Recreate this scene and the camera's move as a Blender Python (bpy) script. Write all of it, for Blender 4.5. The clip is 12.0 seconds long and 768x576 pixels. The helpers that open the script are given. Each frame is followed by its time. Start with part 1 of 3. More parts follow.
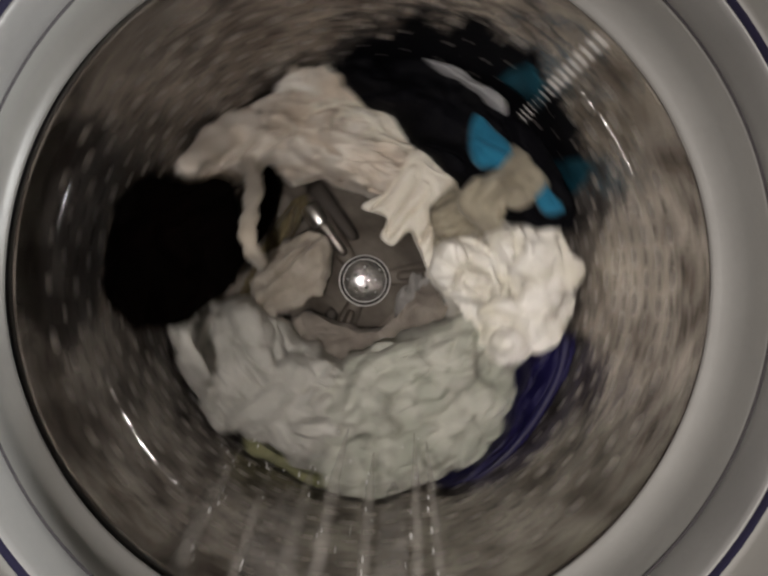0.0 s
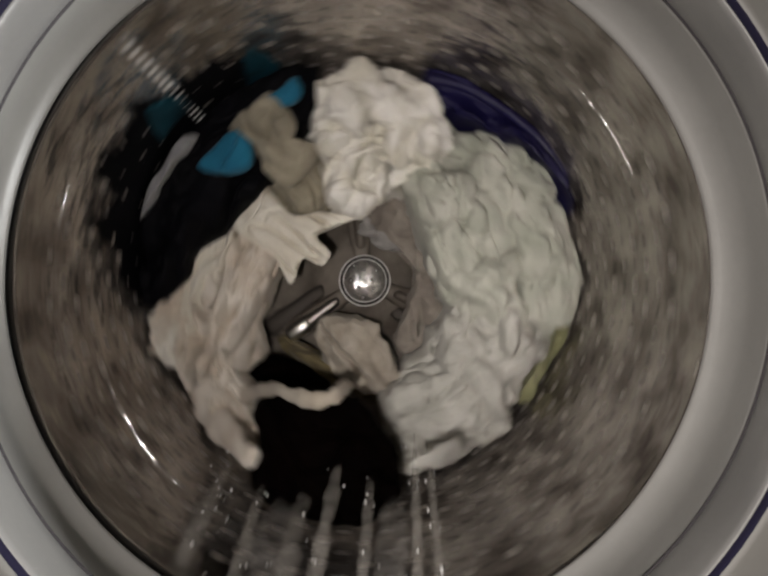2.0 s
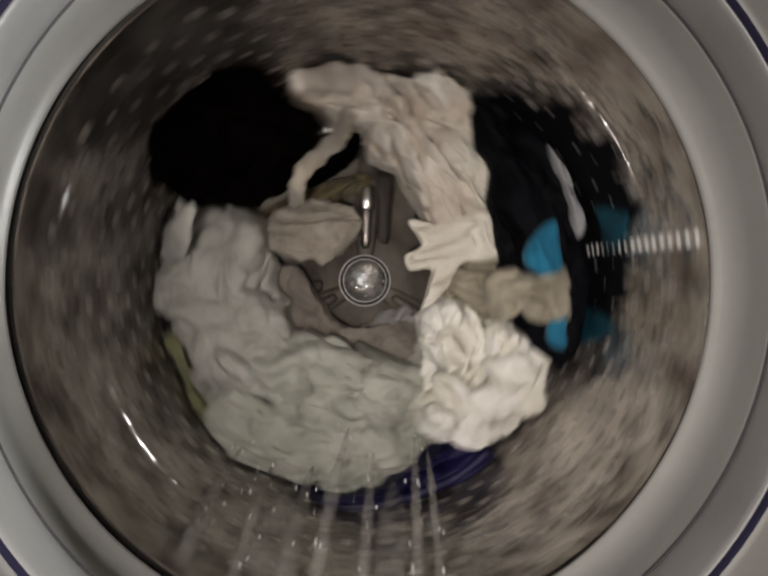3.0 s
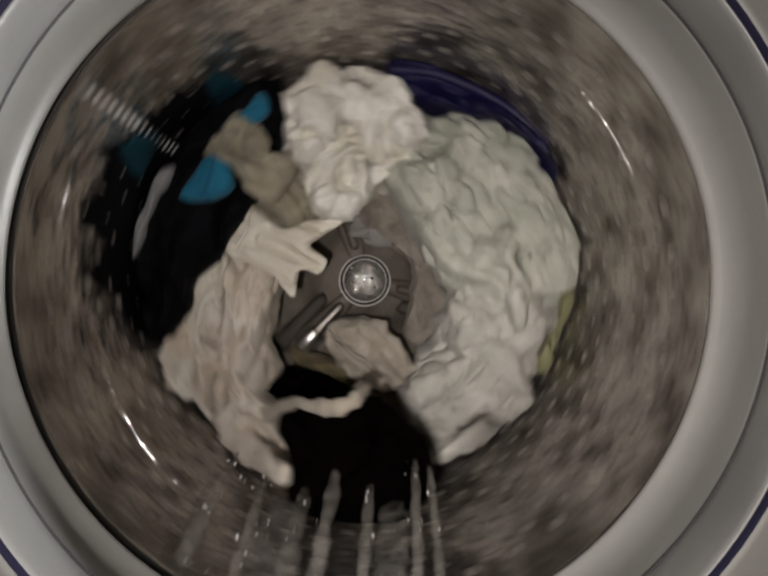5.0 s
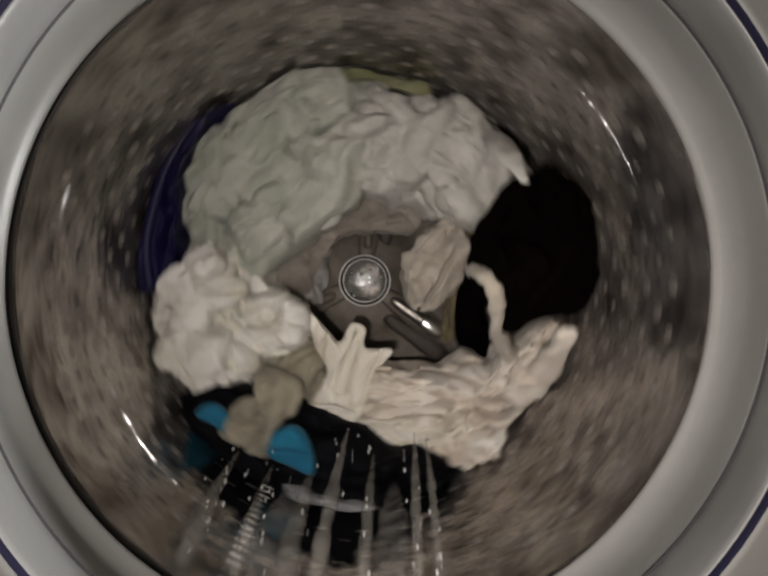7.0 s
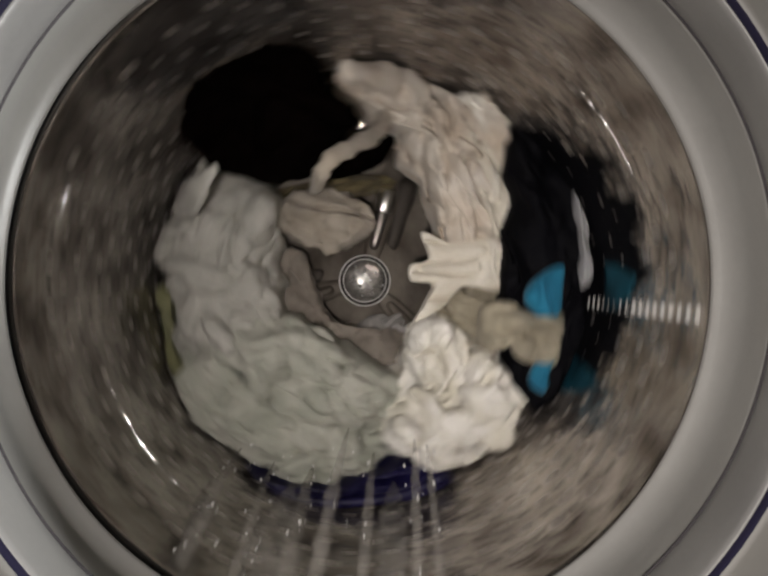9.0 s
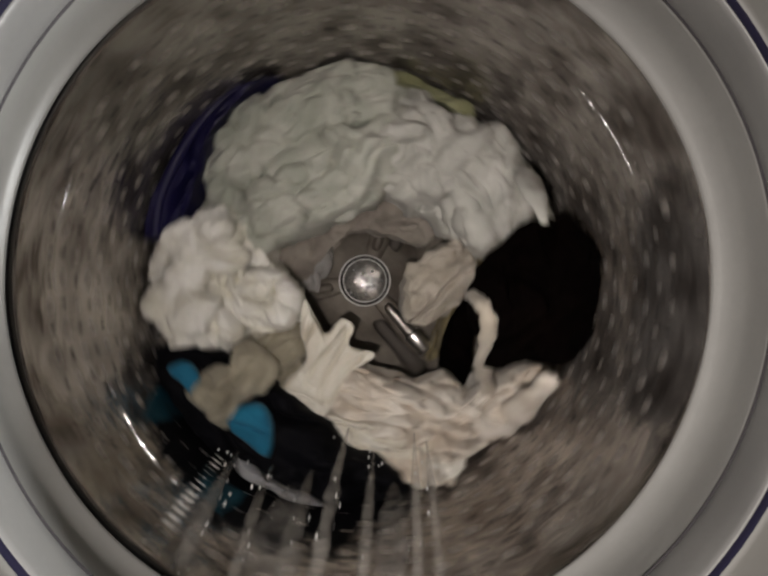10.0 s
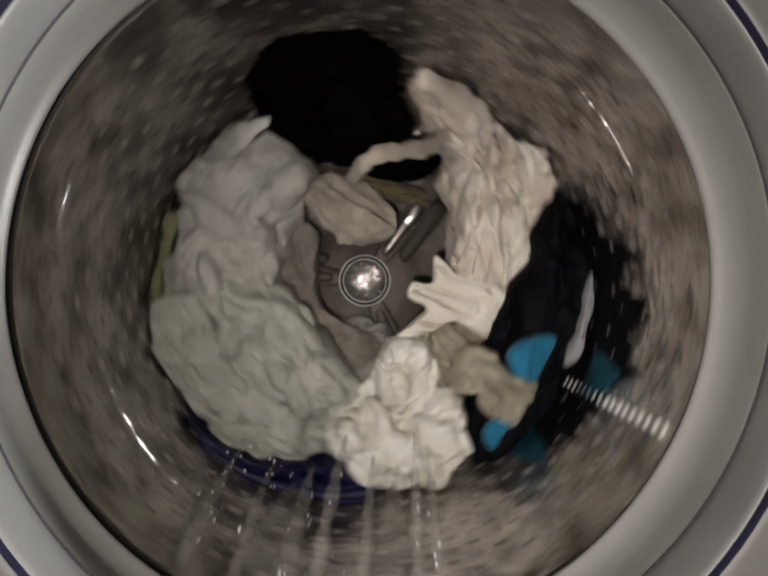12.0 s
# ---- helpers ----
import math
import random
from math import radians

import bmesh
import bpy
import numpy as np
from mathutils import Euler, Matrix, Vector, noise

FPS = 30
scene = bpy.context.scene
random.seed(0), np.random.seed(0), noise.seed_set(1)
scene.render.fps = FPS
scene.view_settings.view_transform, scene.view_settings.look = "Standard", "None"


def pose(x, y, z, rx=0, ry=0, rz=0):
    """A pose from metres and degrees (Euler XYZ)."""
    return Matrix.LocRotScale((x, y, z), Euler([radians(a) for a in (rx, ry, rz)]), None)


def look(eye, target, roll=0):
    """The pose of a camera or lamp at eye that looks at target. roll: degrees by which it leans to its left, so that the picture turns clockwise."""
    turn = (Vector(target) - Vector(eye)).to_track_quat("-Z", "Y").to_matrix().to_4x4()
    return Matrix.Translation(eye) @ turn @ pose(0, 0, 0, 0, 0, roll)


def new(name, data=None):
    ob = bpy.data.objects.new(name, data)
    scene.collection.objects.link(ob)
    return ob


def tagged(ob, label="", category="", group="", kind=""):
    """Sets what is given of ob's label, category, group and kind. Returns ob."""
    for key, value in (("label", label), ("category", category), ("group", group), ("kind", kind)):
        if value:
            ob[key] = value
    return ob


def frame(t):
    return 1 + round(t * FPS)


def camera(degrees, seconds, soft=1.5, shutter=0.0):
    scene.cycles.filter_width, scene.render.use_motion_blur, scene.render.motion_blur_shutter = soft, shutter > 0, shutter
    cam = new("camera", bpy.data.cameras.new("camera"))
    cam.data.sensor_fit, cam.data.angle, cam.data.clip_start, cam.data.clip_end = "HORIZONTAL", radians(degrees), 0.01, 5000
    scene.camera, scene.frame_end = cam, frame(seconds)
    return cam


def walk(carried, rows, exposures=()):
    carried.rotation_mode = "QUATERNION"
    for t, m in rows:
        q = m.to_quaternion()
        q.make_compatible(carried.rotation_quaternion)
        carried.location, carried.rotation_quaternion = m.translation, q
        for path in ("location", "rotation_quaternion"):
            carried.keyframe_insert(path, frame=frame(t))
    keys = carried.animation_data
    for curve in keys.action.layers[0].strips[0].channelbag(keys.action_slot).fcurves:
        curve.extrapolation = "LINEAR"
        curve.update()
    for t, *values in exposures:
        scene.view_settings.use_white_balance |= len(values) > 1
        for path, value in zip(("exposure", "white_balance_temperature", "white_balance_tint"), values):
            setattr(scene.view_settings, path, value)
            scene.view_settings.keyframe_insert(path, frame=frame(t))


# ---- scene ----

# A front-loading washing machine seen straight into its open mouth; the drum turns about the axis x = 0, z = AX along y.
AX = 0.62
cam = camera(70.0, 12.0, soft=2.6, shutter=0.7)
EYE = Vector((-0.0075, 0.0, AX + 0.0042))
VIEW = look(EYE, EYE + Vector((0.0447, 1.0, -0.0189)))
walk(cam, [(0.0, VIEW), (12.0, VIEW)])

# ---- light ----
world = bpy.data.worlds.new("room_air")
scene.world = world
world.use_nodes = True
world.node_tree.nodes["Background"].inputs[0].default_value = (0.9, 0.95, 1.0, 1)
world.node_tree.nodes["Background"].inputs[1].default_value = 0.05
scene.view_settings.exposure = 0.0


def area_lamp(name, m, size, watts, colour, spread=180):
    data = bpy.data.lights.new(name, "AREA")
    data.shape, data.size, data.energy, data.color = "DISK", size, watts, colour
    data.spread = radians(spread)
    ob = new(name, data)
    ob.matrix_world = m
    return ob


# no source is seen here: fill added low at the right for the seal
area_lamp("seal_fill_light", look((1.40, 0.0, 0.26), (0.0, 0.25, AX)), 0.20, 54.0, (1.0, 1.0, 0.98))
# light assumed beside the eye for the hub's highlight, aimed to brighten the right
area_lamp("eye_side_light", look((-0.048, -0.04, AX - 0.042), (0.15, 0.6, AX - 0.02)), 0.020, 0.86, (1.0, 0.92, 0.865), 100)


# ---- materials ----
def material(name, colour, rough=0.6, metal=0.0, vary=0.15, scale=30.0, bump=0.2, fine=250.0, sheen=0.0, stain=None, coat=0.0, dist=0.002, spec=0.5, detail=6, grain=0.35):
    """A surface with two scales of colour change, uneven gloss and two scales of relief."""
    m = bpy.data.materials.new(name)
    m.use_nodes = True
    nt = m.node_tree
    b = nt.nodes["Principled BSDF"]
    b.inputs["Metallic"].default_value = metal
    b.inputs["Sheen Weight"].default_value = sheen
    b.inputs["Coat Weight"].default_value = coat
    b.inputs["Specular IOR Level"].default_value = spec
    tc = nt.nodes.new("ShaderNodeTexCoord")
    big = nt.nodes.new("ShaderNodeTexNoise")
    big.inputs["Scale"].default_value, big.inputs["Detail"].default_value = scale, detail
    small = nt.nodes.new("ShaderNodeTexNoise")
    small.inputs["Scale"].default_value, small.inputs["Detail"].default_value = fine, 3
    for n in (big, small):
        nt.links.new(tc.outputs["Object"], n.inputs["Vector"])
    ramp = nt.nodes.new("ShaderNodeValToRGB")
    other = stain or tuple(c * (1 - vary) for c in colour)
    ramp.color_ramp.elements[0].position, ramp.color_ramp.elements[0].color = 0.32, (*other, 1)
    ramp.color_ramp.elements[1].position, ramp.color_ramp.elements[1].color = 0.62, (*colour, 1)
    nt.links.new(big.outputs["Fac"], ramp.inputs["Fac"])
    mix = nt.nodes.new("ShaderNodeMixRGB")
    mix.blend_type = "MULTIPLY"
    mix.inputs["Fac"].default_value = vary
    nt.links.new(ramp.outputs["Color"], mix.inputs[1])
    nt.links.new(small.outputs["Fac"], mix.inputs[2])
    nt.links.new(mix.outputs["Color"], b.inputs["Base Color"])
    rr = nt.nodes.new("ShaderNodeMapRange")
    rr.inputs["To Min"].default_value, rr.inputs["To Max"].default_value = max(0.03, rough * 0.75), min(1.0, rough * 1.25)
    nt.links.new(big.outputs["Fac"], rr.inputs["Value"])
    nt.links.new(rr.outputs["Result"], b.inputs["Roughness"])
    add = nt.nodes.new("ShaderNodeMath")
    add.operation = "MULTIPLY_ADD"
    add.inputs[1].default_value = grain
    nt.links.new(small.outputs["Fac"], add.inputs[0])
    nt.links.new(big.outputs["Fac"], add.inputs[2])
    bp = nt.nodes.new("ShaderNodeBump")
    bp.inputs["Strength"].default_value, bp.inputs["Distance"].default_value = bump, dist
    nt.links.new(add.outputs["Value"], bp.inputs["Height"])
    nt.links.new(bp.outputs["Normal"], b.inputs["Normal"])
    return m


# dark patches in this steel's colour imitate broken reflections of the laundry
STEEL = material("wet_reflection_mottled_steel", (0.62, 0.575, 0.54), 0.25, 0.81, 0.3, 22, 1.0, 120, dist=0.0085, stain=(0.18, 0.152, 0.138), detail=3.0, grain=0.10)
# lighter than the shell: the dimples' pale glints are put into the colour
DIMPLE_STEEL = material("lightened_dimple_steel", (0.76, 0.72, 0.685), 0.38, 0.82, 0.2, 14, 0.3, 120, stain=(0.36, 0.33, 0.305))
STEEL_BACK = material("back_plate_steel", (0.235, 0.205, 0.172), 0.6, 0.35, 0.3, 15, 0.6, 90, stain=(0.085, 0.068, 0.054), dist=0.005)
CHROME = material("polished_hub_steel", (0.80, 0.80, 0.80), 0.10, 1.0, 0.1, 90, 0.8, 300, dist=0.004)
HUB_STEEL = material("wet_hub_steel", (0.64, 0.63, 0.615), 0.12, 0.8, 0.25, 150, 0.6, 500, dist=0.002, detail=1.5, stain=(0.48, 0.47, 0.46))
RIB_STEEL = material("brushed_rib_steel", (0.46, 0.43, 0.40), 0.42, 1.0, 0.2, 40, 0.3, 200, stain=(0.36, 0.33, 0.30))
RIVET = material("bright_clinch_steel", (0.95, 0.94, 0.92), 0.30, 1.0, 0.1, 60, 0.1, 300)
DARK = material("dark_plastic_and_hole_shade", (0.012, 0.011, 0.010), 0.7, 0.0, 0.2)
# dark brown for the mouth's painted shade, the hub joint and the stand
EDGE = material("mouth_shade_and_dark_parts", (0.045, 0.040, 0.035), 0.6)
ARM_SHADE = material("painted_arm_shade", (0.070, 0.059, 0.050), 0.6, 0.6, 0.3, 18, 0.4, 120)
# flat white, no metal: stands in for glints on stamps and hub rings
GLINT_WHITE = material("painted_glint_white", (0.74, 0.73, 0.71), 0.35, 0.0, 0.05, 60, 0.05, 300)
RUBBER = material("grey_rubber", (0.150, 0.148, 0.144), 0.42, 0.0, 0.08, 14, 0.12, 300, stain=(0.120, 0.118, 0.116))
# same rubber as the sleeve, painted lighter for the light on the lip
RUBBER_LIP = material("lightened_rubber_lip", (0.205, 0.202, 0.193), 0.38, 0.0, 0.08, 14, 0.12, 300, stain=(0.18, 0.177, 0.169))
GROOVE = material("dark_blue_groove", (0.010, 0.009, 0.022), 0.9, spec=0.1)
FOLD_LINE = material("painted_fold_shade", (0.040, 0.037, 0.040), 0.9, spec=0.1)
PANEL = material("grey_enamel_panel", (0.105, 0.101, 0.094), 0.55, 0.0, 0.06, 8, 0.06, 300)
WALL = material("painted_plaster", (0.62, 0.60, 0.56), 0.85, 0.0, 0.1, 4, 0.2, 80)
FLOOR = material("grey_floor_tile", (0.30, 0.28, 0.26), 0.5, 0.0, 0.2, 6, 0.2, 60)
CEIL = material("white_ceiling_paint", (0.75, 0.74, 0.72), 0.9, 0.0, 0.06, 4, 0.1, 80)
LAMP_GLASS = material("opal_lamp_glass", (0.8, 0.8, 0.78), 0.3)


def cloth_mat(name, colour, stain=None, rough=0.9, sheen=0.1, vary=0.14, spec=0.2, bump=0.3):
    return material(name, colour, rough, 0.0, vary, 26, bump, 420, sheen, stain, spec=spec, dist=0.004)


CREAM = cloth_mat("cream_cotton", (0.76, 0.71, 0.64), (0.64, 0.555, 0.46))
IVORY = cloth_mat("ivory_cotton", (0.82, 0.79, 0.71), (0.72, 0.67, 0.57))
WHITE = cloth_mat("white_cotton", (0.88, 0.86, 0.81), (0.74, 0.71, 0.61))
SAGE = cloth_mat("pale_sage_cotton", (0.53, 0.53, 0.47), (0.40, 0.415, 0.35))
ASH = cloth_mat("grey_white_cotton", (0.55, 0.54, 0.50), (0.43, 0.425, 0.385))
BEIGE = cloth_mat("beige_cotton", (0.50, 0.455, 0.39), (0.38, 0.335, 0.275))
OLIVE = cloth_mat("olive_beige_knit", (0.44, 0.40, 0.31), (0.27, 0.24, 0.18))
MOSS = cloth_mat("olive_green_cotton", (0.28, 0.28, 0.16), (0.18, 0.18, 0.09))
DRAB = cloth_mat("painted_towel_shade", (0.31, 0.275, 0.24), (0.21, 0.18, 0.155))
HAZE = cloth_mat("thin_grey_cotton", (0.38, 0.365, 0.35), (0.28, 0.27, 0.26))
TAN = cloth_mat("tan_cotton", (0.20, 0.165, 0.09), (0.07, 0.05, 0.028))
BLACK = cloth_mat("black_fleece", (0.0012, 0.0007, 0.0006), (0.002, 0.0009, 0.0007), 1.0, 0.0, spec=0.02)
INK = cloth_mat("blue_black_nylon", (0.003, 0.003, 0.005), (0.0012, 0.0012, 0.002), 0.7, 0.0, spec=0.10)
NAVY = cloth_mat("navy_satin", (0.010, 0.008, 0.055), (0.005, 0.004, 0.03), 0.5, 0.0, spec=0.3, bump=0.2)
CYAN = cloth_mat("turquoise_knit", (0.02, 0.19, 0.32), (0.014, 0.13, 0.23), 0.8)
TEAL = cloth_mat("painted_teal_reflection", (0.009, 0.070, 0.105), (0.003, 0.010, 0.016), 0.6, 0.0)
STRIPE = cloth_mat("pale_grey_piping", (0.42, 0.42, 0.43), (0.20, 0.20, 0.22), 0.6)


def water_mat(name, clear, tint, rough):
    m = bpy.data.materials.new(name)
    m.use_nodes = True
    nt = m.node_tree
    b = nt.nodes["Principled BSDF"]
    b.inputs["Base Color"].default_value = (*tint, 1)
    b.inputs["Roughness"].default_value = rough
    b.inputs["IOR"].default_value = 1.33
    tr = nt.nodes.new("ShaderNodeBsdfTransparent")
    mx = nt.nodes.new("ShaderNodeMixShader")
    no = nt.nodes.new("ShaderNodeTexNoise")
    no.inputs["Scale"].default_value, no.inputs["Detail"].default_value = 45, 4
    mr = nt.nodes.new("ShaderNodeMapRange")
    mr.inputs["From Min"].default_value, mr.inputs["From Max"].default_value = 0.35, 0.7
    mr.inputs["To Min"].default_value, mr.inputs["To Max"].default_value = clear - 0.12, clear + 0.1
    bp = nt.nodes.new("ShaderNodeBump")
    bp.inputs["Strength"].default_value, bp.inputs["Distance"].default_value = 0.6, 0.003
    tc = nt.nodes.new("ShaderNodeTexCoord")
    nt.links.new(tc.outputs["Object"], no.inputs["Vector"])
    nt.links.new(no.outputs["Fac"], mr.inputs["Value"])
    nt.links.new(no.outputs["Fac"], bp.inputs["Height"])
    nt.links.new(bp.outputs["Normal"], b.inputs["Normal"])
    nt.links.new(mr.outputs["Result"], mx.inputs["Fac"])
    nt.links.new(b.outputs["BSDF"], mx.inputs[1])
    nt.links.new(tr.outputs["BSDF"], mx.inputs[2])
    nt.links.new(mx.outputs["Shader"], nt.nodes["Material Output"].inputs["Surface"])
    return m


MIST = water_mat("spread_water", 0.90, (0.60, 0.57, 0.54), 0.4)
WATER = water_mat("running_water", 0.855, (0.62, 0.585, 0.54), 0.3)
DROP = water_mat("water_drop", 0.16, (0.95, 0.95, 0.95), 0.08)


def glass_mat():
    m = bpy.data.materials.new("clear_door_glass")
    m.use_nodes = True
    nt = m.node_tree
    nt.nodes.remove(nt.nodes["Principled BSDF"])
    tr, gl, mx = (nt.nodes.new(k) for k in ("ShaderNodeBsdfTransparent", "ShaderNodeBsdfGlossy", "ShaderNodeMixShader"))
    gl.inputs["Roughness"].default_value = 0.05
    no, bp, tc = (nt.nodes.new(k) for k in ("ShaderNodeTexNoise", "ShaderNodeBump", "ShaderNodeTexCoord"))
    no.inputs["Scale"].default_value = 34
    bp.inputs["Strength"].default_value, bp.inputs["Distance"].default_value = 0.2, 0.002
    nt.links.new(tc.outputs["Object"], no.inputs["Vector"])
    nt.links.new(no.outputs["Fac"], bp.inputs["Height"])
    nt.links.new(bp.outputs["Normal"], gl.inputs["Normal"])
    # patchy reflectance, set to break the light's streak into short dashes
    streak_noise, streak_range = nt.nodes.new("ShaderNodeTexNoise"), nt.nodes.new("ShaderNodeMapRange")
    streak_noise.inputs["Scale"].default_value, streak_noise.inputs["Detail"].default_value = 70, 3
    streak_range.inputs["From Min"].default_value, streak_range.inputs["From Max"].default_value = 0.52, 0.62
    streak_range.inputs["To Min"].default_value, streak_range.inputs["To Max"].default_value = 0.0003, 0.0032
    nt.links.new(tc.outputs["Object"], streak_noise.inputs["Vector"])
    nt.links.new(streak_noise.outputs["Fac"], streak_range.inputs["Value"])
    nt.links.new(streak_range.outputs["Result"], mx.inputs["Fac"])
    nt.links.new(tr.outputs["BSDF"], mx.inputs[1])
    nt.links.new(gl.outputs["BSDF"], mx.inputs[2])
    nt.links.new(mx.outputs["Shader"], nt.nodes["Material Output"].inputs["Surface"])
    return m


GLASS = glass_mat()


# ---- mesh helpers ----
def mesh_from(name, verts, faces, mat, smooth=True):
    me = bpy.data.meshes.new(name)
    me.from_pydata([tuple(v) for v in verts], [], faces)
    me.materials.append(mat)
    if smooth:
        me.polygons.foreach_set("use_smooth", [True] * len(me.polygons))
    me.update()
    return me


def part(name, me, parent, label="", m=None):
    ob = new(name, me)
    ob.parent = parent
    if m is not None:
        ob.matrix_basis = m
    return tagged(ob, label=label)


def root(name, label, category, group="", kind=""):
    ob = new(name)
    ob.empty_display_size = 0.05
    ob.location = (0, 0, AX)
    return tagged(ob, label, category, group, kind)


def lathe(profile, segs=192, wobble=0.0):
    """Turn a profile of (y, radius) about the y axis; returns verts and faces."""
    verts, faces, n = [], [], len(profile)
    for i in range(segs):
        a = 2 * math.pi * i / segs
        for y, r in profile:
            rr = r + wobble * noise.noise(Vector((math.sin(a) * 2, math.cos(a) * 2, y * 9)))
            verts.append((rr * math.sin(a), y, rr * math.cos(a)))
    for i in range(segs):
        j = (i + 1) % segs
        for k in range(n - 1):
            faces.append((i * n + k, i * n + k + 1, j * n + k + 1, j * n + k))
    return verts, faces


def arc(y, r, size, a0, a1, steps=8):
    """Points (y, r) on a circle's arc, in degrees: 0 points to -y, 90 to the axis."""
    out = []
    for i in range(steps + 1):
        a = radians(a0 + (a1 - a0) * i / steps)
        out.append((y - size * math.cos(a), r - size * math.sin(a)))
    return out


def box_mesh(name, lo, hi, mat, bevel=0.0):
    bm = bmesh.new()
    bmesh.ops.create_cube(bm, size=1)
    for v in bm.verts:
        v.co = Vector([lo[i] + (v.co[i] + 0.5) * (hi[i] - lo[i]) for i in range(3)])
    if bevel:
        bmesh.ops.bevel(bm, geom=bm.edges[:], offset=bevel, segments=3, affect="EDGES")
    me = bpy.data.meshes.new(name)
    bm.to_mesh(me)
    bm.free()
    me.materials.append(mat)
    return me


def tube(points, radii, segs=12, rough=0.0, flat=1.0):
    """A closed tube along points, with a radius at each; returns verts and faces."""
    P = [Vector(p) for p in points]
    verts, faces = [], []
    for i, p in enumerate(P):
        d = (P[min(i + 1, len(P) - 1)] - P[max(i - 1, 0)]).normalized()
        u = d.cross(Vector((0, 1, 0.01)))
        u.normalize()
        v = d.cross(u)
        for k in range(segs):
            a = 2 * math.pi * k / segs
            r = radii[i] * (1 + rough * noise.noise(p * 60 + Vector((math.cos(a), math.sin(a), 0))))
            verts.append(p + u * (r * math.cos(a)) + v * (r * flat * math.sin(a)))
    for i in range(len(P) - 1):
        for k in range(segs):
            l = (k + 1) % segs
            faces.append((i * segs + k, i * segs + l, (i + 1) * segs + l, (i + 1) * segs + k))
    faces.append(tuple(range(segs))[::-1])
    faces.append(tuple((len(P) - 1) * segs + k for k in range(segs)))
    return verts, faces


def smooth_path(points, steps, closed=False):
    """Catmull-Rom through the points."""
    P = [Vector(p) for p in points]
    n, out = len(P), []
    for i in range(n if closed else n - 1):
        if closed:
            a, b, c, d = P[(i - 1) % n], P[i], P[(i + 1) % n], P[(i + 2) % n]
        else:
            a, b, c, d = P[max(i - 1, 0)], P[i], P[i + 1], P[min(i + 2, n - 1)]
        for k in range(steps):
            t = k / steps
            out.append(0.5 * ((2 * b) + (c - a) * t + (2 * a - 5 * b + 4 * c - d) * t * t + (3 * b - a - 3 * c + d) * t ** 3))
    if not closed:
        out.append(P[-1])
    return out


# ---- structure: the room round the machine ----
def wall(name, lo, hi, mat):
    return tagged(new(name, box_mesh(name, lo, hi, mat)), kind="structure")


wall("floor", (-1.6, -2.1, -0.1), (1.6, 1.2, 0.0), FLOOR)
wall("ceiling", (-1.6, -2.1, 2.4), (1.6, 1.2, 2.5), CEIL)
wall("wall_north", (-1.6, 1.1, 0.0), (1.6, 1.2, 2.4), WALL)
wall("wall_south", (-1.6, -2.1, 0.0), (1.6, -2.0, 2.4), WALL)
wall("wall_west", (-1.7, -2.1, 0.0), (-1.6, 1.2, 2.4), WALL)
wall("wall_east", (1.6, -2.1, 0.0), (1.7, 1.2, 2.4), WALL)


# unseen lamp body, added beside the fill light
def floor_lamp():
    lamp = tagged(new("floor_lamp"), "low lamp with an opal shade, added out of view", "lamp")
    lamp.location = (1.53, 0.03, 0.0)
    stand = lambda prof: [[(x, z, y) for x, y, z in vf] if i == 0 else vf for i, vf in enumerate(lathe(prof, 48))]
    part("base", mesh_from("base", *stand([(0.0, 0.001), (0.0, 0.10), (0.012, 0.10), (0.02, 0.02), (0.14, 0.012), (0.14, 0.001)]), CHROME), lamp)
    part("shade", mesh_from("shade", *stand([(0.14, 0.012), (0.16, 0.08), (0.26, 0.11), (0.36, 0.08), (0.38, 0.001)]), LAMP_GLASS), lamp)


floor_lamp()


# unseen stand, added only to give the light beside the eye a body
def added_lamp_stand():
    stand = tagged(new("added_lamp_stand"), "slim black stand added out of view to house the light", "work light")
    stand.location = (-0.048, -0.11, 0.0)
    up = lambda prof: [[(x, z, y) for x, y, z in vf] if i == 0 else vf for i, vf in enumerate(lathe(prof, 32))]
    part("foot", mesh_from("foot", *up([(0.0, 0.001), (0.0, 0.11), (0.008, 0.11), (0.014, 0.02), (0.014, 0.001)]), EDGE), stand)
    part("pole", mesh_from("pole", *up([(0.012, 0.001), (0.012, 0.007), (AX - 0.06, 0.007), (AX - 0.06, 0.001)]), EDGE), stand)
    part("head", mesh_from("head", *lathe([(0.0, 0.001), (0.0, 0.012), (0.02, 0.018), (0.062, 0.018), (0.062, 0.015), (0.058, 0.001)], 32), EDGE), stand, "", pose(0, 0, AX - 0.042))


added_lamp_stand()


